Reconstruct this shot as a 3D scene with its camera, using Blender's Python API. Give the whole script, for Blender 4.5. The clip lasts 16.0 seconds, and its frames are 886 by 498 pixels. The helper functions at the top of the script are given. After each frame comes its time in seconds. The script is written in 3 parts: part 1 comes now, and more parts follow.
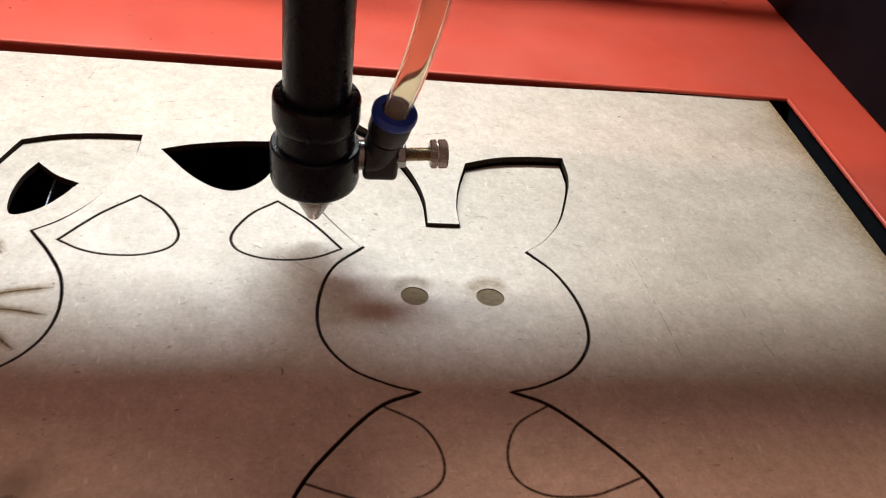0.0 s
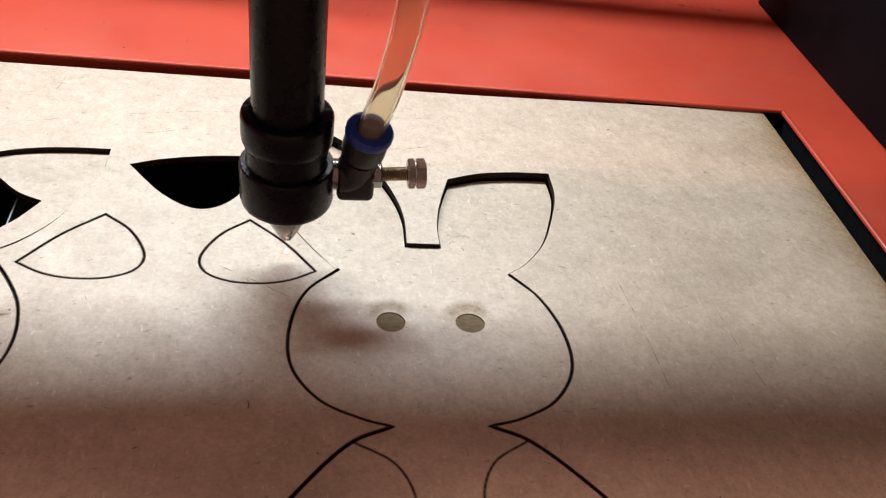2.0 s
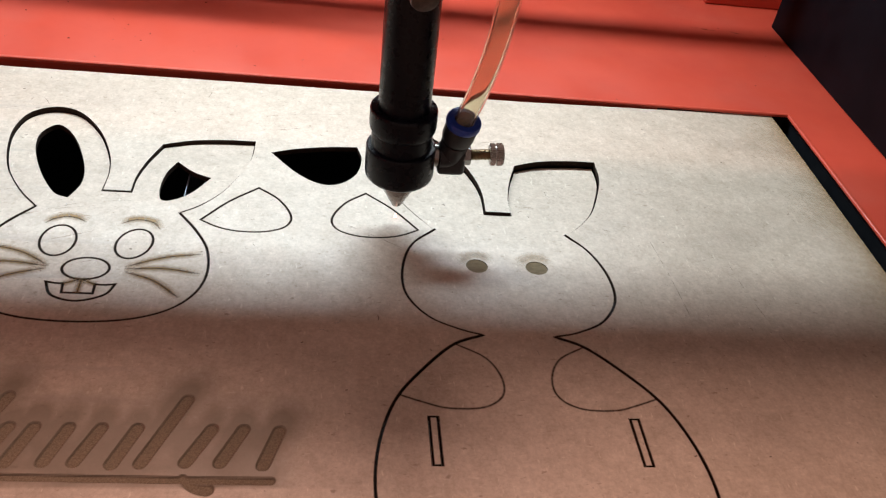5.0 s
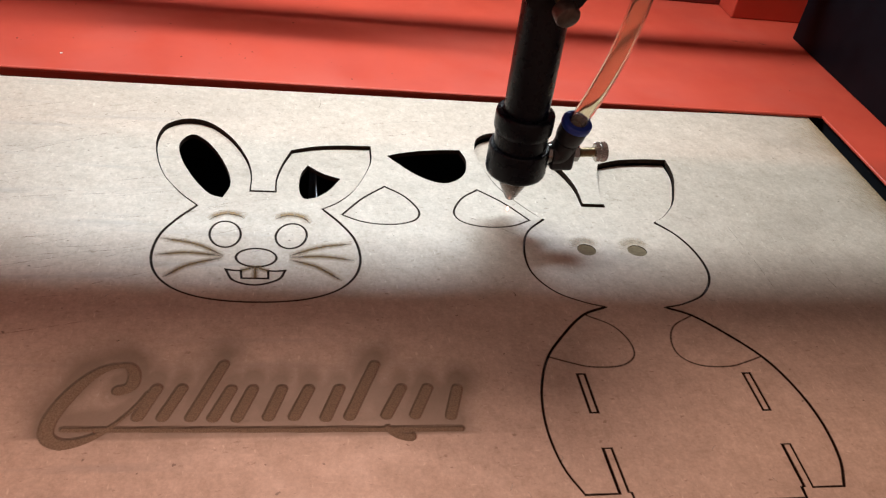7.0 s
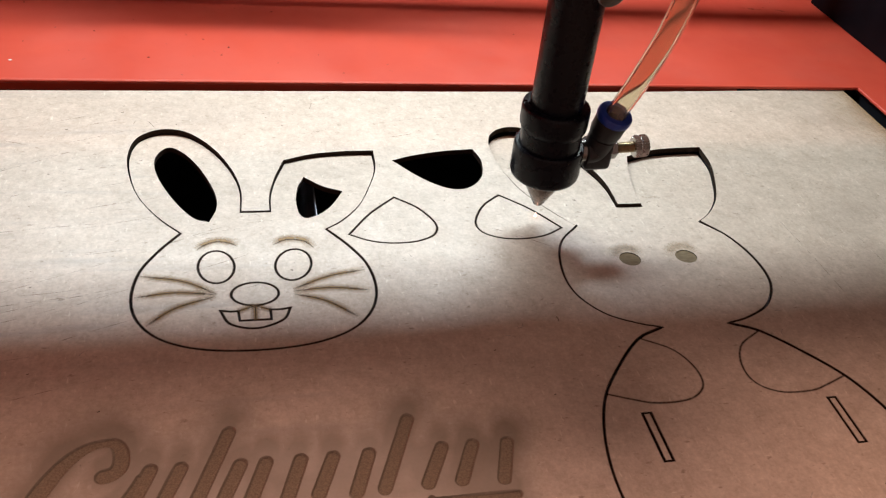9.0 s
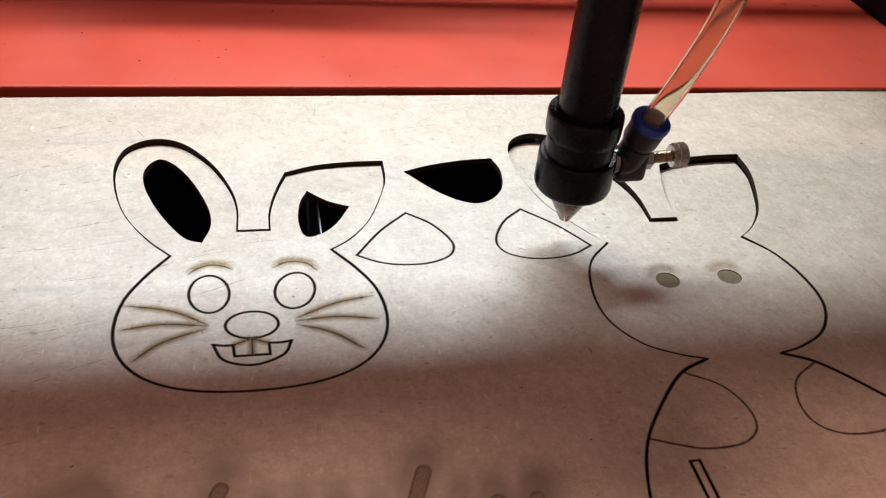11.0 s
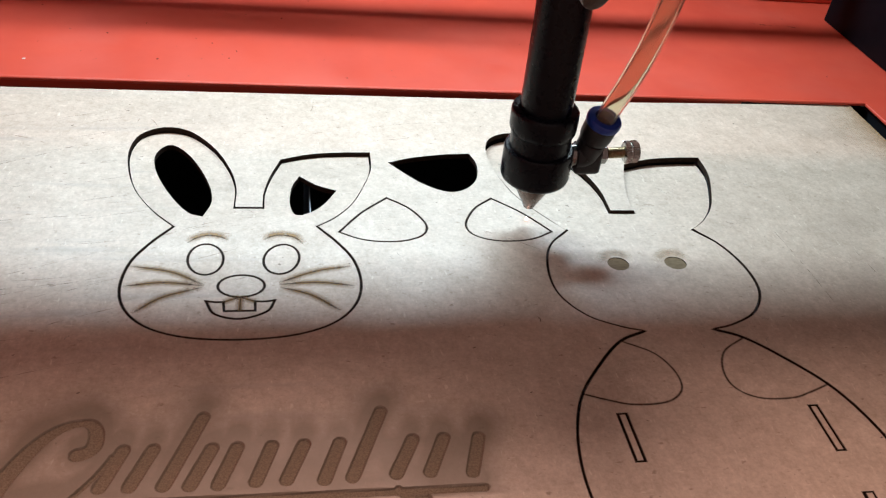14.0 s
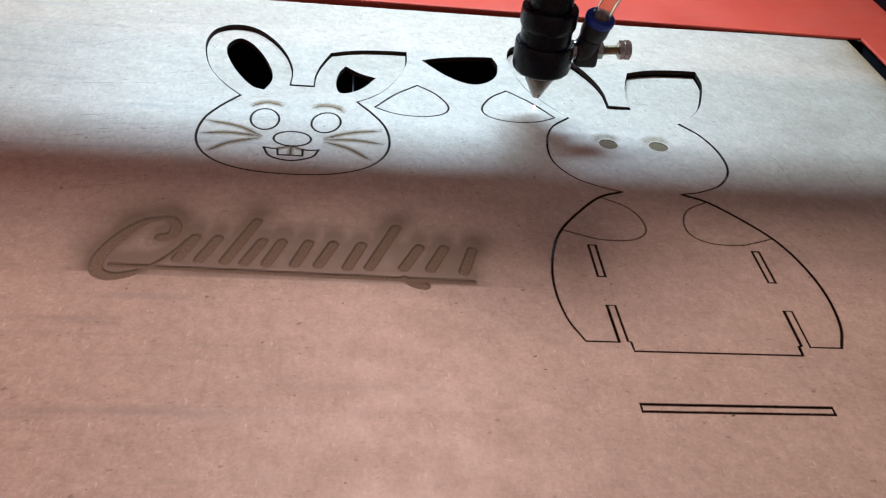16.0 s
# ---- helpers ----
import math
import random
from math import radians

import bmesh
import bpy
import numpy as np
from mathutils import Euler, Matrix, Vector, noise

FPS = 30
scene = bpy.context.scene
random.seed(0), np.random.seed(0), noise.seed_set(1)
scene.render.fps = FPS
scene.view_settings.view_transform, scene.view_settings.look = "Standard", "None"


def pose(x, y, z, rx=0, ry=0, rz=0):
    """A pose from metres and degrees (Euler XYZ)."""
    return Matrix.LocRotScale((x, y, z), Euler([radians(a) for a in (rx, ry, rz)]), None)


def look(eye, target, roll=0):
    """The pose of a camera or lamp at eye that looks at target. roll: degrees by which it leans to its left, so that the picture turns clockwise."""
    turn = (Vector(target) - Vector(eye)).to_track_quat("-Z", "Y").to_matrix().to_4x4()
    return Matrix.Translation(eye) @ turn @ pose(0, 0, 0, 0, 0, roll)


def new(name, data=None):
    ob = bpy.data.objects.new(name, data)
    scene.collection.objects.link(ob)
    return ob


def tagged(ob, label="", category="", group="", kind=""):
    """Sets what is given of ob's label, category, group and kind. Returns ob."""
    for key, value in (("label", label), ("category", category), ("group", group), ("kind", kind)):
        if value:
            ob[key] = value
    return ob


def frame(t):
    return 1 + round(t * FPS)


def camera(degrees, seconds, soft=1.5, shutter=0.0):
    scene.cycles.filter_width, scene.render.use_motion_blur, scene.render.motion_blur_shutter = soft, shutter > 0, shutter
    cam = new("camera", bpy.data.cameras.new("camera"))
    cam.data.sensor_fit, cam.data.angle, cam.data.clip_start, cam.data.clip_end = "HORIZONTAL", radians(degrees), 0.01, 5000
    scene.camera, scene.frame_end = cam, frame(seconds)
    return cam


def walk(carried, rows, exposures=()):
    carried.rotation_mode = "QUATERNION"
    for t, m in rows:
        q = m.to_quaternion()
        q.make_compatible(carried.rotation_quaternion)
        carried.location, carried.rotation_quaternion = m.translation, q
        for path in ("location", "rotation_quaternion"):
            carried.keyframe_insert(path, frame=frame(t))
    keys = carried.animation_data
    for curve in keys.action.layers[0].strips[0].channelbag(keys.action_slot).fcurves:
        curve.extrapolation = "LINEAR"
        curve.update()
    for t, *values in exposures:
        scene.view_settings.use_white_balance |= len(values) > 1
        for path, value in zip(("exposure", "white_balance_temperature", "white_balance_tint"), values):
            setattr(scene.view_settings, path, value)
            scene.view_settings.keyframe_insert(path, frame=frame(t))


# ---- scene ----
from mathutils.geometry import tessellate_polygon

EXPOSURES = [
    (0, 0.12, 6750, 12), (1.0, 0.06, 6850, 13), (2.0, 0.0, 7000, 15), (3.0, -0.1, 6950, 15), (5.3, 0.07, 6350, 9), (7.0, 0.0, 6500, 11),
    (8.0, 0.05, 6550, 11), (9.6, 0.04, 6650, 12), (12.0, 0.1, 6200, 8), (13.6, 0.12, 6100, 7), (14.8, 0.14, 5750, 4), (16, 0.16, 5250, 1),
]
cam = camera(55.1, 16.0, soft=1.25)
PATH = [
    (0, (-0.0577, -0.2649, 0.2178), (0.0353, 0.1051, -0.1055), 11.12),
    (0.5, (-0.0508, -0.2496, 0.2106), (0.0438, 0.1191, -0.1137), 11.13),
    (1, (-0.0478, -0.2421, 0.2104), (0.0491, 0.1242, -0.1159), 11.63),
    (1.5, (-0.0465, -0.2422, 0.2132), (0.0505, 0.1247, -0.1124), 11.80),
    (2, (-0.0492, -0.2493, 0.2169), (0.0463, 0.1195, -0.1071), 11.64),
    (2.5, (-0.0516, -0.2597, 0.2253), (0.0381, 0.1111, -0.098), 10.64),
    (3, (-0.0579, -0.2861, 0.2389), (0.0258, 0.0892, -0.0807), 9.61),
    (3.2, (-0.0595, -0.2995, 0.2455), (0.0223, 0.0775, -0.0726), 9.27),
    (5.3, (-0.0995, -0.3548, 0.2588), (-0.0282, 0.0289, -0.0537), 9.80),
    (5.5, (-0.1138, -0.3679, 0.2636), (-0.0481, 0.019, -0.0463), 10.18),
    (6, (-0.1479, -0.3861, 0.2643), (-0.0833, 0.0048, -0.0407), 9.80),
    (6.5, (-0.1614, -0.3902, 0.2657), (-0.0782, -0.0027, -0.0392), 9.62),
    (7, (-0.1708, -0.3814, 0.2658), (-0.0755, 0.0039, -0.0384), 9.85),
    (7.5, (-0.1772, -0.3685, 0.2652), (-0.0766, 0.0149, -0.0395), 9.46),
    (8, (-0.1787, -0.3524, 0.258), (-0.075, 0.0286, -0.0488), 8.74),
    (8.5, (-0.1823, -0.3386, 0.249), (-0.0767, 0.0388, -0.0615), 8.31),
    (9, (-0.1818, -0.3208, 0.2424), (-0.072, 0.0537, -0.0701), 8.27),
    (9.5, (-0.1808, -0.2964, 0.2336), (-0.0692, 0.0767, -0.0799), 8.34),
    (9.7, (-0.1793, -0.2858, 0.2316), (-0.068, 0.0871, -0.0824), 8.23),
    (11.8, (-0.1768, -0.2868, 0.2245), (-0.076, 0.0906, -0.0876), 7.71),
    (12, (-0.1795, -0.2894, 0.2273), (-0.079, 0.088, -0.0849), 8.07),
    (12.5, (-0.1777, -0.2941, 0.2299), (-0.0814, 0.0861, -0.0801), 8.31),
    (13, (-0.1742, -0.3022, 0.2323), (-0.079, 0.0805, -0.0751), 8.24),
    (13.5, (-0.1698, -0.3122, 0.2372), (-0.0747, 0.0713, -0.0692), 8.09),
    (14, (-0.1639, -0.3328, 0.2398), (-0.0711, 0.0521, -0.0656), 8.01),
    (14.5, (-0.1589, -0.3669, 0.2385), (-0.0726, 0.0181, -0.0687), 7.94),
    (15, (-0.1523, -0.3992, 0.24), (-0.0746, -0.0137, -0.0688), 7.46),
    (15.5, (-0.153, -0.4261, 0.2393), (-0.085, -0.0421, -0.0735), 7.53),
    (16, (-0.1531, -0.435, 0.2421), (-0.0942, -0.0512, -0.0729), 7.84),
]
walk(cam, [(t, look(eye, target, roll)) for t, eye, target, roll in PATH], EXPOSURES)

# ---- world and lamps ----
world = bpy.data.worlds.new("world")
scene.world = world
world.use_nodes = True
world.node_tree.nodes["Background"].inputs[0].default_value = (1.0, 0.655, 0.545, 1)
world.node_tree.nodes["Background"].inputs[1].default_value = 0.36

lamp_data = bpy.data.lights.new("cabinet_led_lamp", "AREA")
lamp_data.shape, lamp_data.size, lamp_data.size_y = "RECTANGLE", 0.58, 0.034
lamp_data.energy, lamp_data.color = 4.2, (0.86, 0.965, 1.0)
lamp = new("cabinet_led_lamp", lamp_data)
lamp.matrix_world = look((-0.115, 0.285, 0.33), (-0.115, 0.03, 0.16), 0.6)

# Added lamp, unseen: stands in for warm light from above and behind.
warm_data = bpy.data.lights.new("unseen_warm_lamp", "AREA")
warm_data.shape, warm_data.size, warm_data.size_y = "RECTANGLE", 0.5, 0.34
warm_data.energy, warm_data.color = 19.5, (1.0, 0.59, 0.455)
warm_lamp = new("unseen_warm_lamp", warm_data)
warm_lamp.matrix_world = look((-0.03, 0.74, 1.56), (-0.08, -0.12, 0.0))

MM = 0.001
HEAD_X, HEAD_Y = -46.0, -8.0  # where the nozzle stands over the board, in millimetres


# ---- materials ----
def material(name, color, rough=0.5, metal=0.0, spec=0.5):
    m = bpy.data.materials.new(name)
    m.use_nodes = True
    b = m.node_tree.nodes["Principled BSDF"]
    b.inputs["Base Color"].default_value = (*color, 1)
    b.inputs["Roughness"].default_value = rough
    b.inputs["Metallic"].default_value = metal
    b.inputs["Specular IOR Level"].default_value = spec
    return m


def node(m, kind, **values):
    n = m.node_tree.nodes.new(kind)
    for key, value in values.items():
        n.inputs[key.replace("_", " ")].default_value = value
    return n


def link(m, a, b):
    m.node_tree.links.new(a, b)


def ramp(m, source, stops):
    r = m.node_tree.nodes.new("ShaderNodeValToRGB")
    while len(r.color_ramp.elements) < len(stops):
        r.color_ramp.elements.new(0.5)
    for e, (p, c) in zip(r.color_ramp.elements, stops):
        e.position, e.color = p, (*c, 1) if len(c) == 3 else c
    link(m, source, r.inputs[0])
    return r.outputs[0]


def noise_tex(m, scale, detail=4.0, stretch=(1, 1, 1), turn=0.0, rough=0.55):
    tc = m.node_tree.nodes.new("ShaderNodeTexCoord")
    mp = m.node_tree.nodes.new("ShaderNodeMapping")
    mp.inputs["Scale"].default_value = stretch
    mp.inputs["Rotation"].default_value = (0, 0, turn)
    link(m, tc.outputs["Object"], mp.inputs[0])
    n = node(m, "ShaderNodeTexNoise", Scale=scale, Detail=detail, Roughness=rough)
    link(m, mp.outputs[0], n.inputs["Vector"])
    return n.outputs["Fac"]


def blend(m, mode, fac, a, b):
    n = m.node_tree.nodes.new("ShaderNodeMix")
    n.data_type, n.blend_type = "RGBA", mode
    for value, sock in ((fac, n.inputs[0]), (a, n.inputs[6]), (b, n.inputs[7])):
        if isinstance(value, (int, float)):
            sock.default_value = value
        elif isinstance(value, tuple):
            sock.default_value = (*value, 1)
        else:
            link(m, value, sock)
    return n.outputs[2]


def bump(m, height, strength, distance):
    b = node(m, "ShaderNodeBump", Strength=strength, Distance=distance)
    link(m, height, b.inputs["Height"])
    link(m, b.outputs[0], m.node_tree.nodes["Principled BSDF"].inputs["Normal"])


def mdf_material():
    m = material("mdf_face", (0.5, 0.4, 0.3), 0.42, 0, 0.9)
    p = m.node_tree.nodes["Principled BSDF"]
    broad = ramp(m, noise_tex(m, 9, 3), [(0.3, (0.515, 0.438, 0.362)), (0.7, (0.588, 0.508, 0.428))])
    cloud = ramp(m, noise_tex(m, 70, 5), [(0.32, (0.90, 0.89, 0.87)), (0.66, (1.04, 1.04, 1.04))])
    c = blend(m, "MULTIPLY", 1.0, broad, cloud)
    mottle = ramp(m, noise_tex(m, 230, 4, (0.8, 1, 1), 0.5), [(0.34, (0.86, 0.835, 0.80)), (0.62, (1.04, 1.04, 1.04))])
    c = blend(m, "MULTIPLY", 0.7, c, mottle)
    grain = ramp(m, noise_tex(m, 650, 5, rough=0.7), [(0.30, (0.82, 0.805, 0.775)), (0.70, (1.11, 1.11, 1.11))])
    c = blend(m, "MULTIPLY", 1.0, c, grain)
    light_fleck = ramp(m, noise_tex(m, 560, 2, (1, 0.32, 1), 0.5), [(0.65, (0, 0, 0)), (0.75, (0.6, 0.6, 0.6))])
    c = blend(m, "MIX", light_fleck, c, (0.74, 0.68, 0.58))
    cross_fleck = ramp(m, noise_tex(m, 520, 2, (0.35, 1, 1), 0.25), [(0.66, (0, 0, 0)), (0.76, (0.55, 0.55, 0.55))])
    c = blend(m, "MIX", cross_fleck, c, (0.72, 0.66, 0.56))
    dark_fleck = ramp(m, noise_tex(m, 380, 3, (0.6, 1, 1), -0.6), [(0.645, (0, 0, 0)), (0.75, (0.8, 0.8, 0.8))])
    c = blend(m, "MIX", dark_fleck, c, (0.24, 0.175, 0.12))
    pits = ramp(m, noise_tex(m, 240, 2), [(0.735, (0, 0, 0)), (0.775, (0.85, 0.85, 0.85))])
    c = blend(m, "MIX", pits, c, (0.13, 0.09, 0.06))
    flake = ramp(m, noise_tex(m, 330, 2, (1, 0.55, 1), 0.9, 0.4), [(0.38, (0.90, 0.87, 0.83)), (0.50, (1, 1, 1)), (0.64, (1.06, 1.06, 1.05))])
    c = blend(m, "MULTIPLY", 0.5, c, flake)
    where = m.node_tree.nodes.new("ShaderNodeTexCoord")
    axes = m.node_tree.nodes.new("ShaderNodeSeparateXYZ")
    link(m, where.outputs["Object"], axes.inputs[0])
    rubbed = m.node_tree.nodes.new("ShaderNodeMapRange")
    for k, v in enumerate((-0.08, -0.24, 0.12, 1.0)):
        rubbed.inputs[k + 1].default_value = v
    link(m, axes.outputs[0], rubbed.inputs[0])
    streak = ramp(m, noise_tex(m, 75, 6, (0.10, 1.4, 1), -0.28), [(0.56, (0, 0, 0)), (0.74, (0.6, 0.6, 0.6))])
    streak = blend(m, "MULTIPLY", 1.0, streak, rubbed.outputs[0])
    c = blend(m, "MIX", streak, c, (0.30, 0.265, 0.235))
    smudge = ramp(m, noise_tex(m, 16, 5, (0.7, 1.2, 1)), [(0.54, (0, 0, 0)), (0.78, (0.30, 0.30, 0.30))])
    c = blend(m, "MIX", smudge, c, (0.25, 0.205, 0.165))
    stain = m.node_tree.nodes.new("ShaderNodeAttribute")
    stain.attribute_name = "stain"
    c = blend(m, "MIX", stain.outputs["Fac"], c, (0.140, 0.108, 0.066))
    cut = m.node_tree.nodes.new("ShaderNodeAttribute")
    cut.attribute_name = "engraved"
    tone = ramp(m, noise_tex(m, 1500, 4), [(0.34, (0.155, 0.121, 0.078)), (0.66, (0.250, 0.200, 0.136))])
    c = blend(m, "MIX", cut.outputs["Fac"], c, tone)
    # Stroke rims: charred walls, with shade painted in for depth.
    wall = m.node_tree.nodes.new("ShaderNodeAttribute")
    wall.attribute_name = "burnt_shaded_rim"
    c = blend(m, "MIX", wall.outputs["Fac"], c, (0.055, 0.042, 0.028))
    link(m, c, p.inputs["Base Color"])
    r = ramp(m, noise_tex(m, 60, 4), [(0.3, (0.44, 0.44, 0.44)), (0.7, (0.56, 0.56, 0.56))])
    rr = blend(m, "MIX", cut.outputs["Fac"], r, (0.9, 0.9, 0.9))
    link(m, rr, p.inputs["Roughness"])
    bump(m, noise_tex(m, 620, 5), 0.08, 0.0005)
    return m


def red_material():
    m = material("red_enamel", (0.72, 0.09, 0.05), 0.45, 0, 0.4)
    p = m.node_tree.nodes["Principled BSDF"]
    c = ramp(m, noise_tex(m, 14, 4), [(0.3, (0.50, 0.056, 0.031)), (0.7, (0.57, 0.072, 0.039))])
    haze = ramp(m, noise_tex(m, 12, 6, (1, 1.6, 1), 0.3), [(0.50, (0, 0, 0)), (0.72, (0.11, 0.11, 0.11))])
    c = blend(m, "MIX", haze, c, (0.50, 0.19, 0.155))
    specks = ramp(m, noise_tex(m, 260, 2), [(0.76, (0, 0, 0)), (0.79, (0.8, 0.8, 0.8))])
    c = blend(m, "MIX", specks, c, (0.12, 0.03, 0.025))
    link(m, c, p.inputs["Base Color"])
    r = ramp(m, noise_tex(m, 30, 4), [(0.3, (0.36, 0.36, 0.36)), (0.7, (0.52, 0.52, 0.52))])
    link(m, r, p.inputs["Roughness"])
    bump(m, noise_tex(m, 700, 2), 0.06, 0.0004)
    return m


def grained(name, a, b, scale, rough, metal=0.0, spec=0.5, stretch=(1, 1, 1), relief=0.08):
    m = material(name, a, rough, metal, spec)
    c = ramp(m, noise_tex(m, scale, 4, stretch), [(0.3, a), (0.7, b)])
    link(m, c, m.node_tree.nodes["Principled BSDF"].inputs["Base Color"])
    r = ramp(m, noise_tex(m, scale * 0.4, 3), [(0.3, (rough * 0.85,) * 3), (0.7, (min(1, rough * 1.2),) * 3)])
    link(m, r, m.node_tree.nodes["Principled BSDF"].inputs["Roughness"])
    bump(m, noise_tex(m, scale * 1.7, 3, stretch), relief, 0.0003)
    return m


def scorch_material(name, color, strength, broken=False):
    """Smoke-brown mark whose edge fades out over the board."""
    m = material(name, color, 0.8)
    fade = m.node_tree.nodes.new("ShaderNodeAttribute")
    fade.attribute_name = "fade"
    grain = ramp(m, noise_tex(m, 500, 3), [(0.3, (0.6, 0.6, 0.6)), (0.7, (1, 1, 1))])
    if broken:
        grain = ramp(m, noise_tex(m, 170, 4), [(0.44, (0.03, 0.03, 0.03)), (0.62, (1, 1, 1))])
    f = blend(m, "MULTIPLY", 1.0, fade.outputs["Color"], grain)
    f = blend(m, "MULTIPLY", 1.0, f, (strength,) * 3)
    clear = m.node_tree.nodes.new("ShaderNodeBsdfTransparent")
    mixer = m.node_tree.nodes.new("ShaderNodeMixShader")
    out = m.node_tree.nodes["Material Output"]
    link(m, f, mixer.inputs[0])
    link(m, clear.outputs[0], mixer.inputs[1])
    link(m, m.node_tree.nodes["Principled BSDF"].outputs[0], mixer.inputs[2])
    link(m, mixer.outputs[0], out.inputs[0])
    return m


MDF = mdf_material()
CHAR = grained("charred_edge", (0.010, 0.007, 0.005), (0.035, 0.02, 0.012), 900, 0.9, spec=0.2)
RED = red_material()
BLACK = grained("black_anodised", (0.0035, 0.0045, 0.008), (0.0045, 0.006, 0.0105), 600, 0.28, spec=0.17, relief=0.03)
PLATE = grained("black_plate", (0.005, 0.005, 0.006), (0.010, 0.010, 0.013), 300, 0.42, spec=0.15)
PANEL = grained("black_painted_panel", (0.0025, 0.0027, 0.0042), (0.005, 0.0052, 0.0078), 40, 0.5, spec=0.08)
RUBBER = grained("dark_plastic", (0.012, 0.012, 0.014), (0.022, 0.022, 0.026), 500, 0.42, spec=0.35)
BLUE = grained("blue_plastic", (0.010, 0.035, 0.26), (0.018, 0.055, 0.36), 500, 0.38)
STEEL = grained("nickel_steel", (0.15, 0.145, 0.14), (0.27, 0.26, 0.25), 500, 0.22, 1.0)
NICKEL = grained("bright_nickel", (0.36, 0.345, 0.325), (0.54, 0.52, 0.49), 500, 0.28, 1.0)
DISC = grained("turned_steel", (0.30, 0.29, 0.28), (0.42, 0.41, 0.40), 700, 0.36, 1.0)
BRASS = grained("brass", (0.26, 0.20, 0.12), (0.38, 0.30, 0.18), 600, 0.35, 1.0)
BRONZE = grained("bronzed_knob", (0.060, 0.042, 0.036), (0.105, 0.075, 0.064), 500, 0.42, 0.6)
COPPER = grained("copper_nozzle", (0.11, 0.085, 0.075), (0.20, 0.155, 0.135), 700, 0.25, 1.0)
ALU = grained("galvanised_blade", (0.20, 0.23, 0.28), (0.30, 0.33, 0.38), 300, 0.4, 0.25)
BED = grained("near_black_bed", (0.003, 0.0035, 0.005), (0.006, 0.007, 0.010), 120, 0.6, spec=0.2)
SCORCH = scorch_material("scorch_halo", (0.36, 0.235, 0.10), 0.8)
LINE = scorch_material("scorched_line", (0.062, 0.035, 0.014), 1.0)
FAINT = scorch_material("faint_scratch", (0.18, 0.15, 0.125), 0.6, True)
WHISP = scorch_material("faint_smoke", (0.34, 0.235, 0.11), 0.45)
SCRATCH = scorch_material("dark_scratch", (0.09, 0.06, 0.04), 0.8, True)
PALE = scorch_material("pale_fibre", (0.80, 0.76, 0.68), 0.8)
THIN = scorch_material("thin_scored_line", (0.055, 0.030, 0.016), 1.0)

HOSE = material("clear_hose", (0.95, 0.90, 0.76), 0.06, 0, 0.5)
HOSE.node_tree.nodes["Principled BSDF"].inputs["Transmission Weight"].default_value = 0.9
HOSE.node_tree.nodes["Principled BSDF"].inputs["IOR"].default_value = 1.10
SPARK = material("laser_spark", (1, 0.6, 0.5))
SPARK.node_tree.nodes["Principled BSDF"].inputs["Emission Color"].default_value = (1.0, 0.62, 0.5, 1)
SPARK.node_tree.nodes["Principled BSDF"].inputs["Emission Strength"].default_value = 6.0


# ---- builders ----
def mesh_of(name, bm, *mats):
    me = bpy.data.meshes.new(name)
    bm.normal_update()
    bm.to_mesh(me)
    bm.free()
    for m in mats:
        me.materials.append(m)
    return me


def thing(name, label, category, place=(0, 0, 0), group="", kind=""):
    return tagged(new(name), label, category, group, kind) if place == (0, 0, 0) else at(tagged(new(name), label, category, group, kind), place)


def at(ob, place):
    ob.location = place
    return ob


def part(name, bm, mat, parent=None, label="", smooth=False):
    mats = mat if isinstance(mat, tuple) else (mat,)
    if smooth:
        for f in bm.faces:
            f.smooth = True
        for e in bm.edges:
            if len(e.link_faces) == 2 and e.calc_face_angle(0) > radians(32):
                e.smooth = False
    ob = new(name, mesh_of(name, bm, *mats))
    ob.parent = parent
    if label:
        ob["label"] = label
    return ob


def box(x0, x1, y0, y1, z0, z1, bevel=0.0, seg=2):
    bm = bmesh.new()
    bmesh.ops.create_cube(bm, size=1, matrix=Matrix.Translation(((x0 + x1) / 2, (y0 + y1) / 2, (z0 + z1) / 2)) @ Matrix.Diagonal((x1 - x0, y1 - y0, z1 - z0, 1)))
    if bevel:
        bmesh.ops.bevel(bm, geom=bm.edges[:], offset=bevel, segments=seg, profile=0.5, affect="EDGES")
    return bm


def lathe(profile, seg=56, m=Matrix.Identity(4), caps=True):
    """Turns (radius, height) pairs round the z axis; m places the result."""
    bm = bmesh.new()
    rings = []
    for r, z in profile:
        rings.append([bm.verts.new(m @ Vector((r * math.cos(a), r * math.sin(a), z))) for a in (2 * math.pi * k / seg for k in range(seg))])
    for a, b in zip(rings, rings[1:]):
        for k in range(seg):
            bm.faces.new((a[k], a[(k + 1) % seg], b[(k + 1) % seg], b[k]))
    if caps:
        bm.faces.new(rings[0][::-1])
        bm.faces.new(rings[-1])
    bmesh.ops.recalc_face_normals(bm, faces=bm.faces)
    return bm


def along(origin, axis):
    """Places the z axis at origin, pointing along axis."""
    return Matrix.Translation(origin) @ Vector(axis).to_track_quat("Z", "Y").to_matrix().to_4x4()


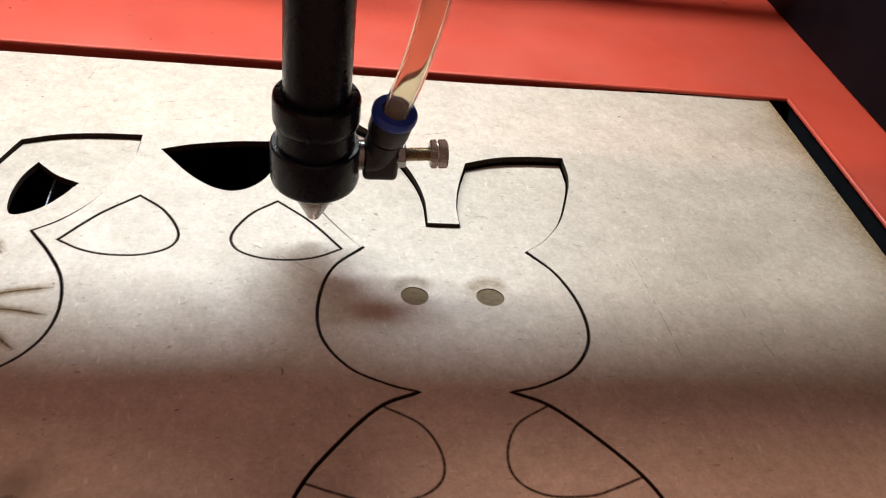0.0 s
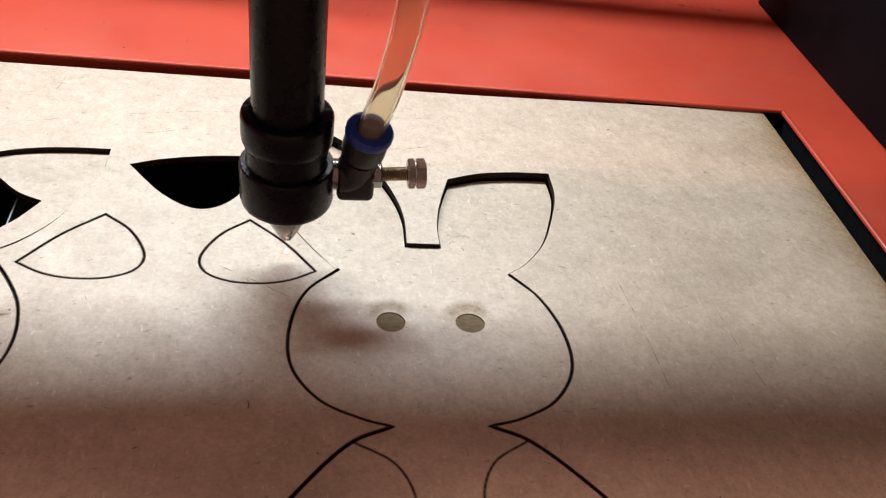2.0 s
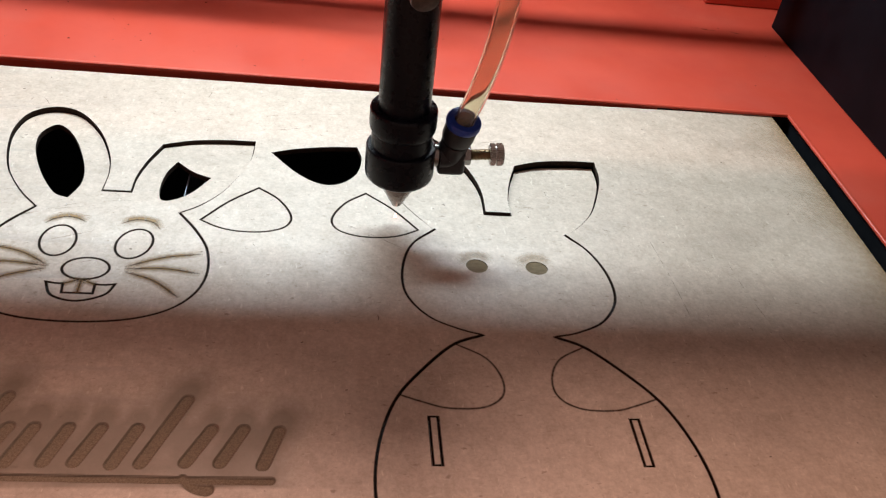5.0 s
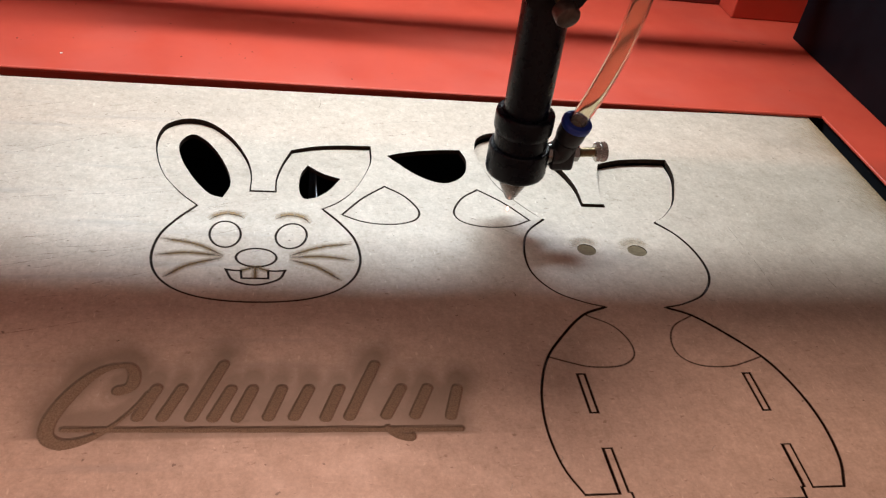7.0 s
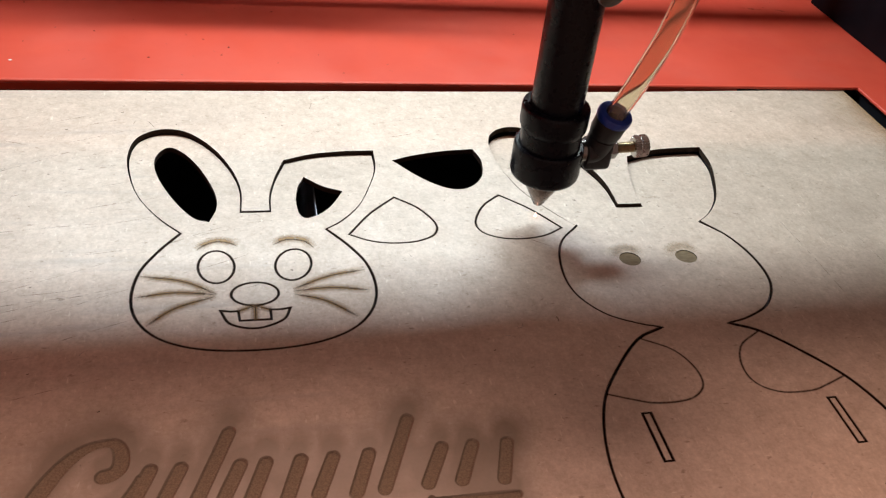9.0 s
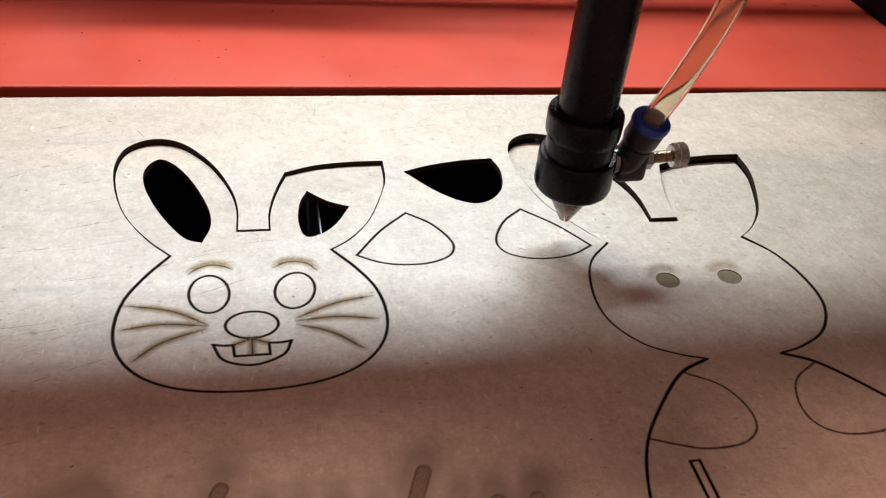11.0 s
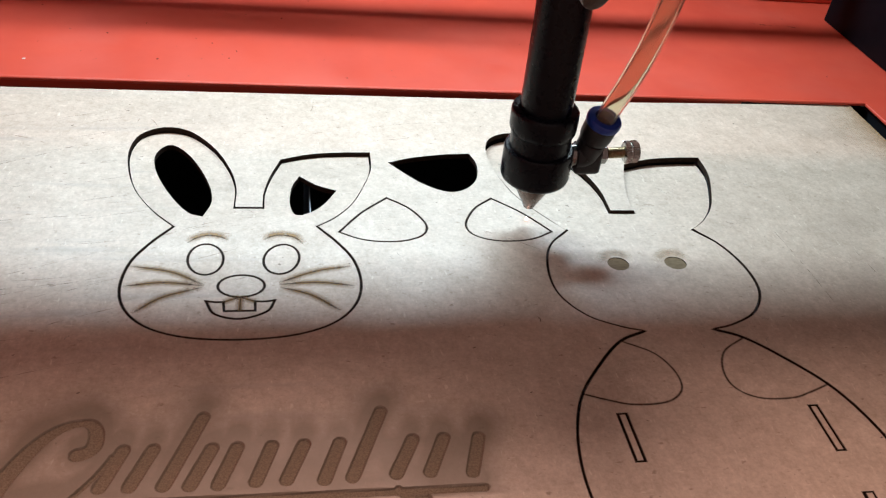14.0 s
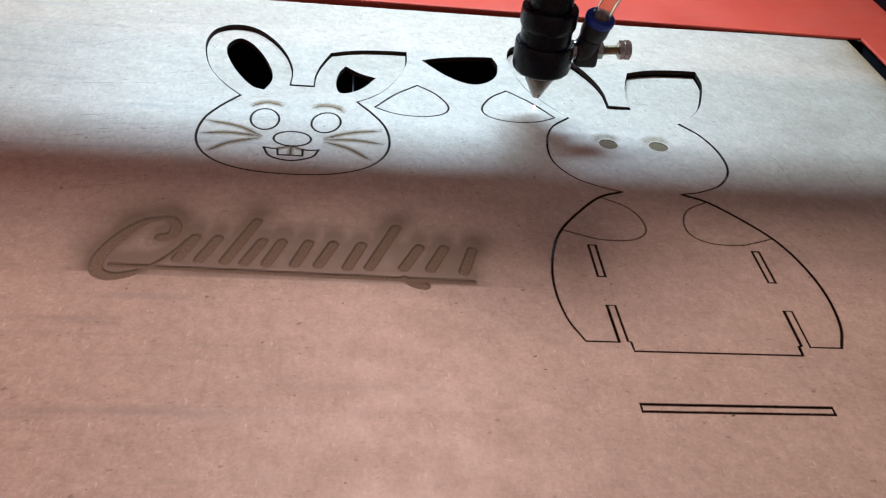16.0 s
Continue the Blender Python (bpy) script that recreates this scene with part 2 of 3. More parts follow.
def spline(points, closed=False, steps=8):
    """Catmull-Rom through a few control points."""
    n, out = len(points), []
    if n == 2:
        return [Vector(p) for p in points]
    pts = [Vector(p) for p in points]
    for i in range(n if closed else n - 1):
        if closed:
            p0, p1, p2, p3 = (pts[(i + k) % n] for k in (-1, 0, 1, 2))
        else:
            p1, p2 = pts[i], pts[i + 1]
            p0 = pts[i - 1] if i else p1 * 2 - p2
            p3 = pts[i + 2] if i + 2 < n else p2 * 2 - p1
        for k in range(steps):
            t = k / steps
            out.append(0.5 * (2 * p1 + (p2 - p0) * t + (2 * p0 - 5 * p1 + 4 * p2 - p3) * t * t + (3 * p1 - p0 - 3 * p2 + p3) * t**3))
    if not closed:
        out.append(pts[-1])
    return out


def loop_of(runs, steps=8):
    """A closed outline from runs of control points; runs meet in sharp corners."""
    out = []
    for run in runs:
        out += spline(run, steps=steps)[:-1]
    return out


def mirrored(run, c):
    return [(2 * c - x, y) for x, y in reversed(run)]


def oval(cx, cy, rx, ry, turn=0.0, n=40):
    c, s = math.cos(radians(turn)), math.sin(radians(turn))
    return [Vector((cx + rx * math.cos(a) * c - ry * math.sin(a) * s, cy + rx * math.cos(a) * s + ry * math.sin(a) * c)) for a in (2 * math.pi * k / n for k in range(n))]


def rect(x0, x1, y0, y1):
    return [Vector(p) for p in ((x0, y0), (x1, y0), (x1, y1), (x0, y1))]


def area(loop):
    return 0.5 * sum(a.x * b.y - b.x * a.y for a, b in zip(loop, loop[1:] + loop[:1]))


def offset(loop, d):
    """The outline grown by d (shrunk where d is negative)."""
    if area(loop) < 0:
        loop = loop[::-1]
    out = []
    for a, b, c in zip(loop[-1:] + loop[:-1], loop, loop[1:] + loop[:1]):
        u, v = (b - a).normalized(), (c - b).normalized()
        n1, n2 = Vector((u.y, -u.x)), Vector((v.y, -v.x))
        n = n1 + n2
        if n.length < 0.3:
            out.append(b + n1 * d)
            continue
        n.normalize()
        out.append(b + n * min(d / max(n.dot(n1), 0.45), 2 * d, key=abs))
    return out


def sheet(outer, holes, top, bottom):
    """A flat sheet in millimetres with holes right through; slot 0 is the face, slot 1 the cut edge."""
    loops = [outer if area(outer) > 0 else outer[::-1]] + [h[::-1] if area(h) > 0 else h for h in holes]
    flat = [p for loop in loops for p in loop]
    tris = tessellate_polygon([[Vector((p.x, p.y, 0)) for p in loop] for loop in loops])
    bm = bmesh.new()
    up = [bm.verts.new((p.x * MM, p.y * MM, top * MM)) for p in flat]
    down = [bm.verts.new((p.x * MM, p.y * MM, bottom * MM)) for p in flat]
    for a, b, c in tris:
        ar = (flat[b] - flat[a]).cross(flat[c] - flat[a])
        if abs(ar) < 1e-9:
            continue
        if ar < 0:
            b, c = c, b
        for vs in ((up[a], up[b], up[c]), (down[a], down[c], down[b])):
            if bm.faces.get(vs) is None:
                bm.faces.new(vs)
    base = 0
    for loop in loops:
        n = len(loop)
        for k in range(n):
            i, j = base + k, base + (k + 1) % n
            f = bm.faces.new((down[i], down[j], up[j], up[i]))
            f.material_index = 1
        base += n
    return bm


def ribbon(points, width, z, taper=True, closed=False, steps=8):
    """A soft mark along a line, in millimetres: 'fade' is 1 along the middle and 0 at the rims."""
    line = spline(points, closed, steps)
    n = len(line)
    verts, fades, faces = [], [], []
    for i, p in enumerate(line):
        q = line[(i + 1) % n] if closed else line[min(i + 1, n - 1)]
        o = line[i - 1] if closed else line[max(i - 1, 0)]
        d = (q - o).normalized()
        s = Vector((-d.y, d.x))
        end = 1.0 if closed or not taper else min(1.0, 4.0 * min(i, n - 1 - i) / n + 0.15)
        for k in (-1.0, -0.5, -0.2, 0.2, 0.5, 1.0):
            v = p + s * (k * width / 2)
            verts.append((v.x * MM, v.y * MM, z * MM))
            fades.append({1.0: 0.0, 0.5: 0.55, 0.2: 1.0}[abs(k)] * end)
    for i in range(n if closed else n - 1):
        j = (i + 1) % n
        for k in range(5):
            faces.append((i * 6 + k, j * 6 + k, j * 6 + k + 1, i * 6 + k + 1))
    me = bpy.data.meshes.new("mark")
    me.from_pydata(verts, [], faces)
    col = me.attributes.new("fade", "FLOAT", "POINT")
    col.data.foreach_set("value", fades)
    return me


def mark(name, me, mat, parent, label=""):
    me.materials.append(mat)
    ob = new(name, me)
    ob.parent = parent
    if label:
        ob["label"] = label
    return ob


def bend(bm, hinge, slope):
    """Lets the far end of a piece hang down beyond the line y = hinge (mm)."""
    bmesh.ops.bisect_plane(bm, geom=bm.verts[:] + bm.edges[:] + bm.faces[:], plane_co=(0, hinge * MM, 0), plane_no=(0, 1, 0), dist=1e-6)
    for v in bm.verts:
        v.co.z -= max(0.0, v.co.y - hinge * MM) * slope
    return bm


def sunk(name, label, drop):
    """An Empty for a loose piece that lies a little below the board's face (mm)."""
    return at(tagged(new(name), label, "cut piece"), (0, 0, drop * MM))


# ---- outlines on the board, in millimetres ----
FACE_X, BACK_X, BODY_X = -180.2, 5.0, 3.6
GAP = 0.40

CHEEK = [(32, -12.8), (40.8, -25), (47.6, -38.5), (49.6, -54.5), (46, -68), (36.5, -78.5), (21, -84.8), (0, -86.8)]
EAR = [(-32, -12.8), (-42, -1), (-51.5, 15), (-57, 33), (-59, 51), (-55.5, 66.5), (-44.5, 74), (-31.5, 70.5), (-18.7, 55), (-10, 36), (-6, 19), (-6, 2)]
BENT_EAR = [[(-6, 2), (7.5, 2)], [(7.5, 2), (7.8, 14), (10.6, 28), (15.8, 44)], [(15.8, 44), (30, 49.2), (45.7, 51.5), (61.8, 52)],
            [(61.8, 52), (61, 36.4), (56.5, 21.6), (49.7, 5.8), (40.6, -6), (32, -12.8)]]


def shifted(run, dx, dy=0.0, k=1.0):
    return [(x * k + dx, y + dy) for x, y in run]


FACE = loop_of([shifted(r, FACE_X) for r in [EAR, *BENT_EAR, CHEEK[:-1] + mirrored(CHEEK, 0)]])

WAIST, FLANK = (15.2, -87.6), [(15.2, -87.6), (29, -93.9), (43.5, -108.8), (54.5, -124), (61.2, -143), (63.6, -163), (61.5, -182), (56, -195.6)]
BACK_CHEEK = [(32.6, -15), (43.6, -28.2), (49.2, -45.5), (48.6, -63), (39.7, -77), (26.5, -84.5), (15, -87.6)]
right_side = [shifted(BACK_CHEEK, BACK_X), shifted(FLANK, BODY_X), [(59.6, -195.6), (45.4, -195.6)], [(45.4, -195.6), (45.9, -173.6)],
              [(45.9, -173.6), (42.2, -173.6)], [(42.2, -173.6), (41.6, -195.0)], [(41.6, -195.0), (40.4, -195.3)], [(40.4, -195.3), (40.0, -200.6)]]
left_side = [mirrored(r, BODY_X if max(y for _, y in r) < -80 else BACK_X) for r in reversed(right_side)]
left_side[-1][0] = left_side[-2][-1]
right_side[1][0] = right_side[0][-1]


def back_ear(run):
    """An ear outline of the face, as it is cut again on the body."""
    return [(1.025 * x + BACK_X + 1.4, 1.035 * y - 2.1) for x, y in run]


right_side[0][0], left_side[-1][-1] = back_ear([(32, -12.8)])[0], back_ear([(-32, -12.8)])[0]
BACK = loop_of([back_ear(EAR), *[back_ear(r) for r in BENT_EAR], *right_side,
                [(40.0, -200.6), (-32.8, -200.6)], *left_side])

EAR_HOLE = [(-221.6, 58.6), (-214.4, 54.6), (-206, 40.7), (-198.8, 21), (-197.2, 7.6), (-200.4, -4.0), (-207.6, -0.2), (-217, 14.8), (-224.8, 34), (-226.7, 49)]
BENT_EAR_HOLE = [[(-156, 30.4), (-147.5, 22), (-138, 17)], [(-138, 17), (-145, 4.2), (-152.2, -2.9), (-158.7, -4), (-161, 6.3), (-159.8, 20), (-156, 30.4)]]
OPEN_DROP = [[(-109.4, 42.7), (-96.8, 47.5), (-79.2, 51.3), (-64, 52.7)], [(-64, 52.7), (-61.8, 41), (-65, 26.6), (-73.7, 17.4), (-83.7, 16.8), (-95.8, 25.6), (-109.4, 42.7)]]
LEAF = [[(-138, -17.4), (-126.4, -2), (-113.2, 10.4)], [(-113.2, 10.4), (-103, 1.4), (-96.6, -11), (-98.6, -19.3), (-107.5, -23.9), (-119, -24.6), (-129, -22.4), (-138, -17.4)]]

face_holes = {
    "eye_left": oval(-196.8, -36.3, 7.5, 10.6, 4),
    "eye_right": oval(-164.4, -36.6, 7.6, 10.4, -12),
    "nose": oval(-181.1, -54.4, 9.6, 7.0),
    "grin": loop_of([[(-195, -63.6), (-191.3, -64.4), (-188, -64.4)], [(-188, -64.4), (-187.4, -70)], [(-187.4, -70), (-175, -70)], [(-175, -70), (-175.2, -64.3)],
                     [(-175.2, -64.3), (-171.3, -64.5), (-167.2, -63.8)], [(-167.2, -63.8), (-170.4, -70.6), (-180.8, -74.7), (-191, -71.6), (-195, -63.6)]]),
}
ear_rim = [(-212 + (x + 212) * 1.02, 27 + (y - 27) * 1.05) for x, y in shifted(EAR_HOLE, 0.0, 0.5)]
ear_hole = loop_of([ear_rim[5:] + ear_rim[:6]])
bent_ear_hole = loop_of([shifted(r, 0.6, 1.0) for r in BENT_EAR_HOLE])
open_drop = loop_of(OPEN_DROP)
leaf_a = loop_of(LEAF)
leaf_b = [Vector((-173.3 - p.x, p.y)) for p in leaf_a][::-1]
strip = rect(-37.6, 40.5, -232.2, -228.6)
LOGO = (-276.0, -72.0, -180.0, -98.0)

# ---- the machine: deck, tray, panels ----
DECK_IN = (-425, 216.8, -335, 118.8)
DECK_Z = 2.0


def deck():
    """Sheet-steel deck round the work area with a rolled inner lip."""
    x0, x1, y0, y1 = DECK_IN
    bm = bmesh.new()
    lip = [(1.2, 0.3), (2.6, 0.35), (3.0, 0.7), (3.0, 1.4), (2.85, 1.9), (2.45, 2.25), (1.8, 2.38), (1.1, 2.28), (0.4, DECK_Z), (-60.0, DECK_Z)]
    rings = []
    for inset, z in lip[:-1]:
        i = -(3.0 - inset)
        rings.append([bm.verts.new((x * MM, y * MM, z * MM)) for x, y in ((x0 + i, y0 + i), (x1 - i, y0 + i), (x1 - i, y1 - i), (x0 + i, y1 + 3.4 - i))])
    rings.append([bm.verts.new((x * MM, y * MM, DECK_Z * MM)) for x, y in ((-560, -420), (420, -420), (420, 330), (-560, 330))])
    rings.append([bm.verts.new((x * MM, y * MM, 0.3 * MM)) for x, y in ((-560, -420), (420, -420), (420, 330), (-560, 330))])
    for a, b in zip(rings, rings[1:]):
        for k in range(4):
            bm.faces.new((a[k], a[(k + 1) % 4], b[(k + 1) % 4], b[k]))
    bmesh.ops.recalc_face_normals(bm, faces=bm.faces)
    return bm


def structure(name, bm, mat, label, category):
    return tagged(part(name, bm, mat), label, category, kind="structure")


red_deck = structure("deck", deck(), RED, "red enamelled steel deck round the cutting bed", "machine deck")
for name, b in (("bed_frame_right", (0.2192, 0.2300, -0.40, 0.125, -0.1195, -0.0029)), ("bed_frame_back", (-0.43, 0.2191, 0.1246, 0.135, -0.1195, -0.0029))):
    structure(name, box(*b), BED, "near-black frame under the deck edge", "bed frame")
structure("tray", box(-0.50, 0.30, -0.40, 0.20, -0.135, -0.120), BED, "near-black tray under the cutting bed", "tray")
structure("cabinet", box(-0.56, 0.42, -0.42, 0.345, -0.93, -0.1355, 0.004), RED, "red steel cabinet of the cutting machine", "cabinet")
structure("floor", box(-3.0, 3.0, -3.0, 3.0, -1.0, -0.9305), grained("grey_floor", (0.16, 0.155, 0.15), (0.24, 0.23, 0.22), 9, 0.7), "plain grey workshop floor", "floor")
structure("wall_right", box(0.262, 0.300, -0.42, 0.258, 0.0022, 0.50, 0.001), PANEL, "black painted side panel on the red deck", "side panel")
# Shade is painted into the red; height is set to block the warm lamp.
structure("wall_back", box(-0.56, 0.42, 0.322, 0.345, 0.0022, 0.66, 0.001), grained("shaded_red_panel", (0.10, 0.014, 0.012), (0.14, 0.02, 0.016), 30, 0.55),
          "back panel of the cutting machine, its red painted dark for shade", "back panel")
structure("wall_left", box(-0.56, -0.53, -0.42, 0.32, 0.0022, 0.50, 0.001), RED, "red side panel of the cutting machine", "side panel")



def lip_apron():
    """The folded edge that hangs down behind the lip, along the back of the bed."""
    bm = bmesh.new()
    ends = [[bm.verts.new((x * MM, (y + d) * MM, z * MM)) for d, z in ((0, 0.28), (0, -3.6), (0.5, -4.1), (0.9, -4.1), (0.9, 0.28))] for x, y in ((-420, 122.5), (128, 119.7))]
    for k in range(5):
        bm.faces.new((ends[0][k], ends[0][(k + 1) % 5], ends[1][(k + 1) % 5], ends[1][k]))
    for e in ends:
        bm.faces.new(e)
    bmesh.ops.recalc_face_normals(bm, faces=bm.faces)
    return bm


structure("trim", lip_apron(), RED, "red folded steel edge under the deck lip", "trim")

casing = thing("corner_casing", "red enamelled box casing standing on the deck corner", "casing")
part("body", box(0.219, 0.40, 0.293, 0.3215, 0.0022, 0.30, 0.0015), RED, casing)

# Unseen rod, set above the deck so that its shadow makes the stripe.
rod = thing("shadow_rod", "unseen slim steel rod casting a shadow stripe on the deck", "rod")
part("shaft", lathe([(0.0068, -0.525), (0.0068, 0.255)], 24, along((-0.0, 0.2583, 0.170), (1, 0, 0))), STEEL, rod)

for x in (-280.3, -150.3, -20.3, 109.7):
    slat = thing("bed_slat", "thin aluminium blade slat under the board", "slat", group="slats of the cutting bed")
    part("blade", box((x - 0.35) * MM, (x + 0.35) * MM, -0.39, 0.12, -0.1195, -0.0100, 0.0001, 1), ALU, slat)

def crumbs():
    """Charred crumbs and paint flecks lying on the deck."""
    bm, rng = bmesh.new(), random.Random(8)
    seen = [(-248, 200), (-216, 180), (-206, 174), (-191, 164), (-195, 154), (-236, 150), (-280, 157), (-269, 183), (-138, 156), (-125, 133), (-306, 168), (236, 205), (214, 247)]
    seen += [(rng.uniform(-390, 210), rng.uniform(130, 260)) for _ in range(15)]
    for x, y in seen:
        r = rng.uniform(0.2, 0.5)
        m = Matrix.Translation((x * MM, y * MM, 0.0020 + 0.2 * r * MM)) @ Matrix.Rotation(rng.uniform(0, 3), 4, "Z") @ Matrix.Diagonal((r * MM * rng.uniform(1, 2), r * MM, 0.5 * r * MM, 1))
        bmesh.ops.create_icosphere(bm, subdivisions=1, radius=1.0, matrix=m)
    return bm


tagged(part("dust_crumbs", crumbs(), CHAR), "charred crumbs scattered on the red deck", "crumbs", kind="stuff")

# ---- the board and its loose pieces ----
board = thing("mdf_board", "pale brown fibreboard sheet with laser-cut bunny shapes", "board")
cuts = [offset(l, GAP) for l in (FACE, BACK, leaf_a, leaf_b, strip)] + [open_drop, rect(*LOGO)]
part("sheet", sheet([Vector(q) for q in ((-418, -330), (205.2, -330), (206.5, 120.6), (120, 117.8), (40, 115.5), (-418, 114))], cuts, 0, -3), (MDF, CHAR), board)

THICK, THIN_STROKE = 3.6, 0.9
# Flourish strokes of the engraved mark: start, bend, end and half-widths at start and end.
SWASH = [(-231.5, -139.5, -225.6, -139, -226.7, -131.5, 2.7, 2.5), (-226.7, -131.5, -227.6, -125, -233, -126, 2.5, 1.5), (-233, -126, -242.5, -126.6, -250.5, -144, 1.5, 3.0),
         (-250.5, -144, -259.8, -163.6, -248, -166, 3.0, 2.6), (-248, -166, -238, -165.6, -230, -156, 2.6, 0.8), (-230, -156, -223.5, -148.5, -220.4, -140.9, 0.8, 0.8)]
DOWN = [(-217.2, -138.6, -222.6, -153.4), (-207.5, -138.8, -213.4, -153.6), (-191.9, -125.5, -202.7, -154), (-188.2, -139.5, -194.3, -154.4), (-179.7, -139.5, -185.2, -154.6),
        (-168, -139.6, -173.1, -154.2), (-157, -139.6, -163, -154.2), (-144.6, -139.6, -150.5, -155), (-128.9, -126, -141, -154.6), (-118.6, -139.6, -126, -154.2),
        (-107.4, -139.6, -114.2, -154.2), (-94.5, -140, -99.4, -155.2)]
UNDERLINE = [(-126, -160.5, -123, -165.4, -117.3, -165.4, 1.3, 2.3), (-248.6, -158.9, -170, -161.0, -96.2, -161.8, 1.25, 1.45)]


def engraved_mark():
    """Relief panel let into the board: the strokes are burnt nine tenths of a millimetre deep, with smoke stain round them."""
    x0, x1, y0, y1 = LOGO
    step = 0.42
    nx, ny = int((x1 - x0) / step) + 1, int((y1 - y0) / step) + 1
    gx, gy = np.meshgrid(np.linspace(x0, x1, nx), np.linspace(y0, y1, ny))
    best = np.full(gx.shape, 99.0)
    strokes = SWASH + UNDERLINE + [(a, b, (a + c) / 2, (b + d) / 2, c, d, 2.3, 2.3) for a, b, c, d in DOWN]
    for ax, ay, bx, by, cx, cy, w0, w1 in strokes:
        ts = np.linspace(0, 1, 48 if abs(cx - ax) < 60 else 260)
        for t in ts:
            px, py = (1 - t) ** 2 * ax + 2 * t * (1 - t) * bx + t * t * cx, (1 - t) ** 2 * ay + 2 * t * (1 - t) * by + t * t * cy
            w = w0 + (w1 - w0) * t
            lo_x, hi_x = np.searchsorted(gx[0], (px - 22, px + 22))
            lo_y, hi_y = np.searchsorted(gy[:, 0], (py - 22, py + 22))
            sub = (slice(lo_y, hi_y), slice(lo_x, hi_x))
            best[sub] = np.minimum(best[sub], np.hypot(gx[sub] - px, gy[sub] - py) - w)
    inside = np.clip(0.5 - best / 0.42, 0, 1)
    rng = np.random.default_rng(5)
    z = -0.8 * inside + inside * rng.normal(0, 0.035, gx.shape)
    haze = 0.5 * np.clip((gx + 234) / 14, 0, 1) * np.clip((-86 - gx) / 12, 0, 1) * np.clip((gy + 160) / 3, 0, 1) * np.clip((-128 - gy) / 12, 0, 1)
    rim = np.clip(np.minimum.reduce([gx - x0, x1 - gx, gy - y0, y1 - gy]) / 9.0, 0, 1)
    above = np.roll(best, 9, axis=0)
    halo = np.minimum(best, above)
    stain = 0.72 * np.exp(-np.clip(halo, 0, None) / 6.5) + 0.42 * np.exp(-np.clip(np.roll(best, 16, axis=0), 0, None) / 8)
    below = np.clip((gy + 165.5 - 1.2 * (gx < -240)) / 1.5, 0.12, 1)
    patch = 0.84 + 0.16 * np.sin(gx * 0.21 + 1.3) * np.sin(gy * 0.13 + gx * 0.07)
    stain = np.clip(np.maximum(stain, stain * 0.6 + haze) * rim * below * patch * 1.05, 0, 0.86) * (1 - inside)
    idx = np.arange(nx * ny).reshape(ny, nx)
    quads = np.stack([idx[:-1, :-1], idx[:-1, 1:], idx[1:, 1:], idx[1:, :-1]], -1).reshape(-1, 4)
    me = bpy.data.meshes.new("engraved_mark")
    me.from_pydata(np.stack([gx, gy, z], -1).reshape(-1, 3) * MM, [], quads)
    # Rim mask for char and for the shade put into the colour.
    wall = np.exp(-((best + 0.15) / 0.32) ** 2) * 0.32
    for name, values in (("engraved", inside), ("stain", stain), ("burnt_shaded_rim", wall)):
        a = me.attributes.new(name, "FLOAT", "POINT")
        a.data.foreach_set("value", values.ravel().astype(np.float32))
    me.materials.append(MDF)
    ob = new("engraved_mark", me)
    ob.parent = board
    ob["label"] = "dark brown engraved flourish with smoke stain"
    return ob


engraved_mark()


def rim(loop, d, z, parent, hinge=999.0):
    """Burnt brown rim beside a cut, where the piece lies level with the board."""
    me = ribbon(offset(loop, d), 0.55, z, closed=True, steps=1)
    for v, f in zip(me.vertices, me.attributes["fade"].data):
        f.value *= max(0.0, min(1.0, 1.0 - (v.co.y - hinge * MM) / (14 * MM)))
    mark("burnt_rim", me, THIN, parent)


for outline, hinge in ((FACE, -6), (BACK, -32), (leaf_a, 999), (leaf_b, 999), (strip, 999)):
    rim(outline, GAP + 0.12, 0.04, board, hinge)


def edge_stain(width):
    """Smoke-browned margin, strongest at the board's edge."""
    me = bpy.data.meshes.new("edge_scorch")
    ys = [-328 + 446 * k / 40 for k in range(41)]
    cols = [(0.0, 0.9), (0.12, 0.55), (0.4, 0.22), (1.0, 0.0)]
    me.from_pydata([((205.1 + 1.3 * (y + 330) / 450 - width * f * (1 + 0.25 * math.sin(0.09 * y))) * MM, y * MM, 0.04 * MM) for y in ys for f, _ in cols], [],
                   [(4 * r + c, 4 * r + 4 + c, 4 * r + 5 + c, 4 * r + 1 + c) for r in range(40) for c in range(3)])
    a = me.attributes.new("fade", "FLOAT", "POINT")
    a.data.foreach_set("value", [v for _ in ys for _, v in cols])
    return me


mark("edge_scorch", edge_stain(30), SCORCH, board)

# scratches and pencil lines on the board
for name, pts, w in (("scratch", [(82.4, -8), (86, -45), (87.8, -81)], 0.42), ("scratch", [(-70, -16), (-56, -24), (-42, -33)], 0.7), ("scratch", [(60, -10), (63, -11), (66, -11)], 0.9),
                     ("scratch", [(-300, -60), (-270, -54), (-235, -50)], 0.4), ("scratch", [(-20, 62), (10, 66), (30, 74)], 0.5), ("scratch", [(-150, 90), (-147, 98), (-146, 108)], 0.35)):
    mark(name, ribbon(pts, w, 0.05), SCRATCH, board)

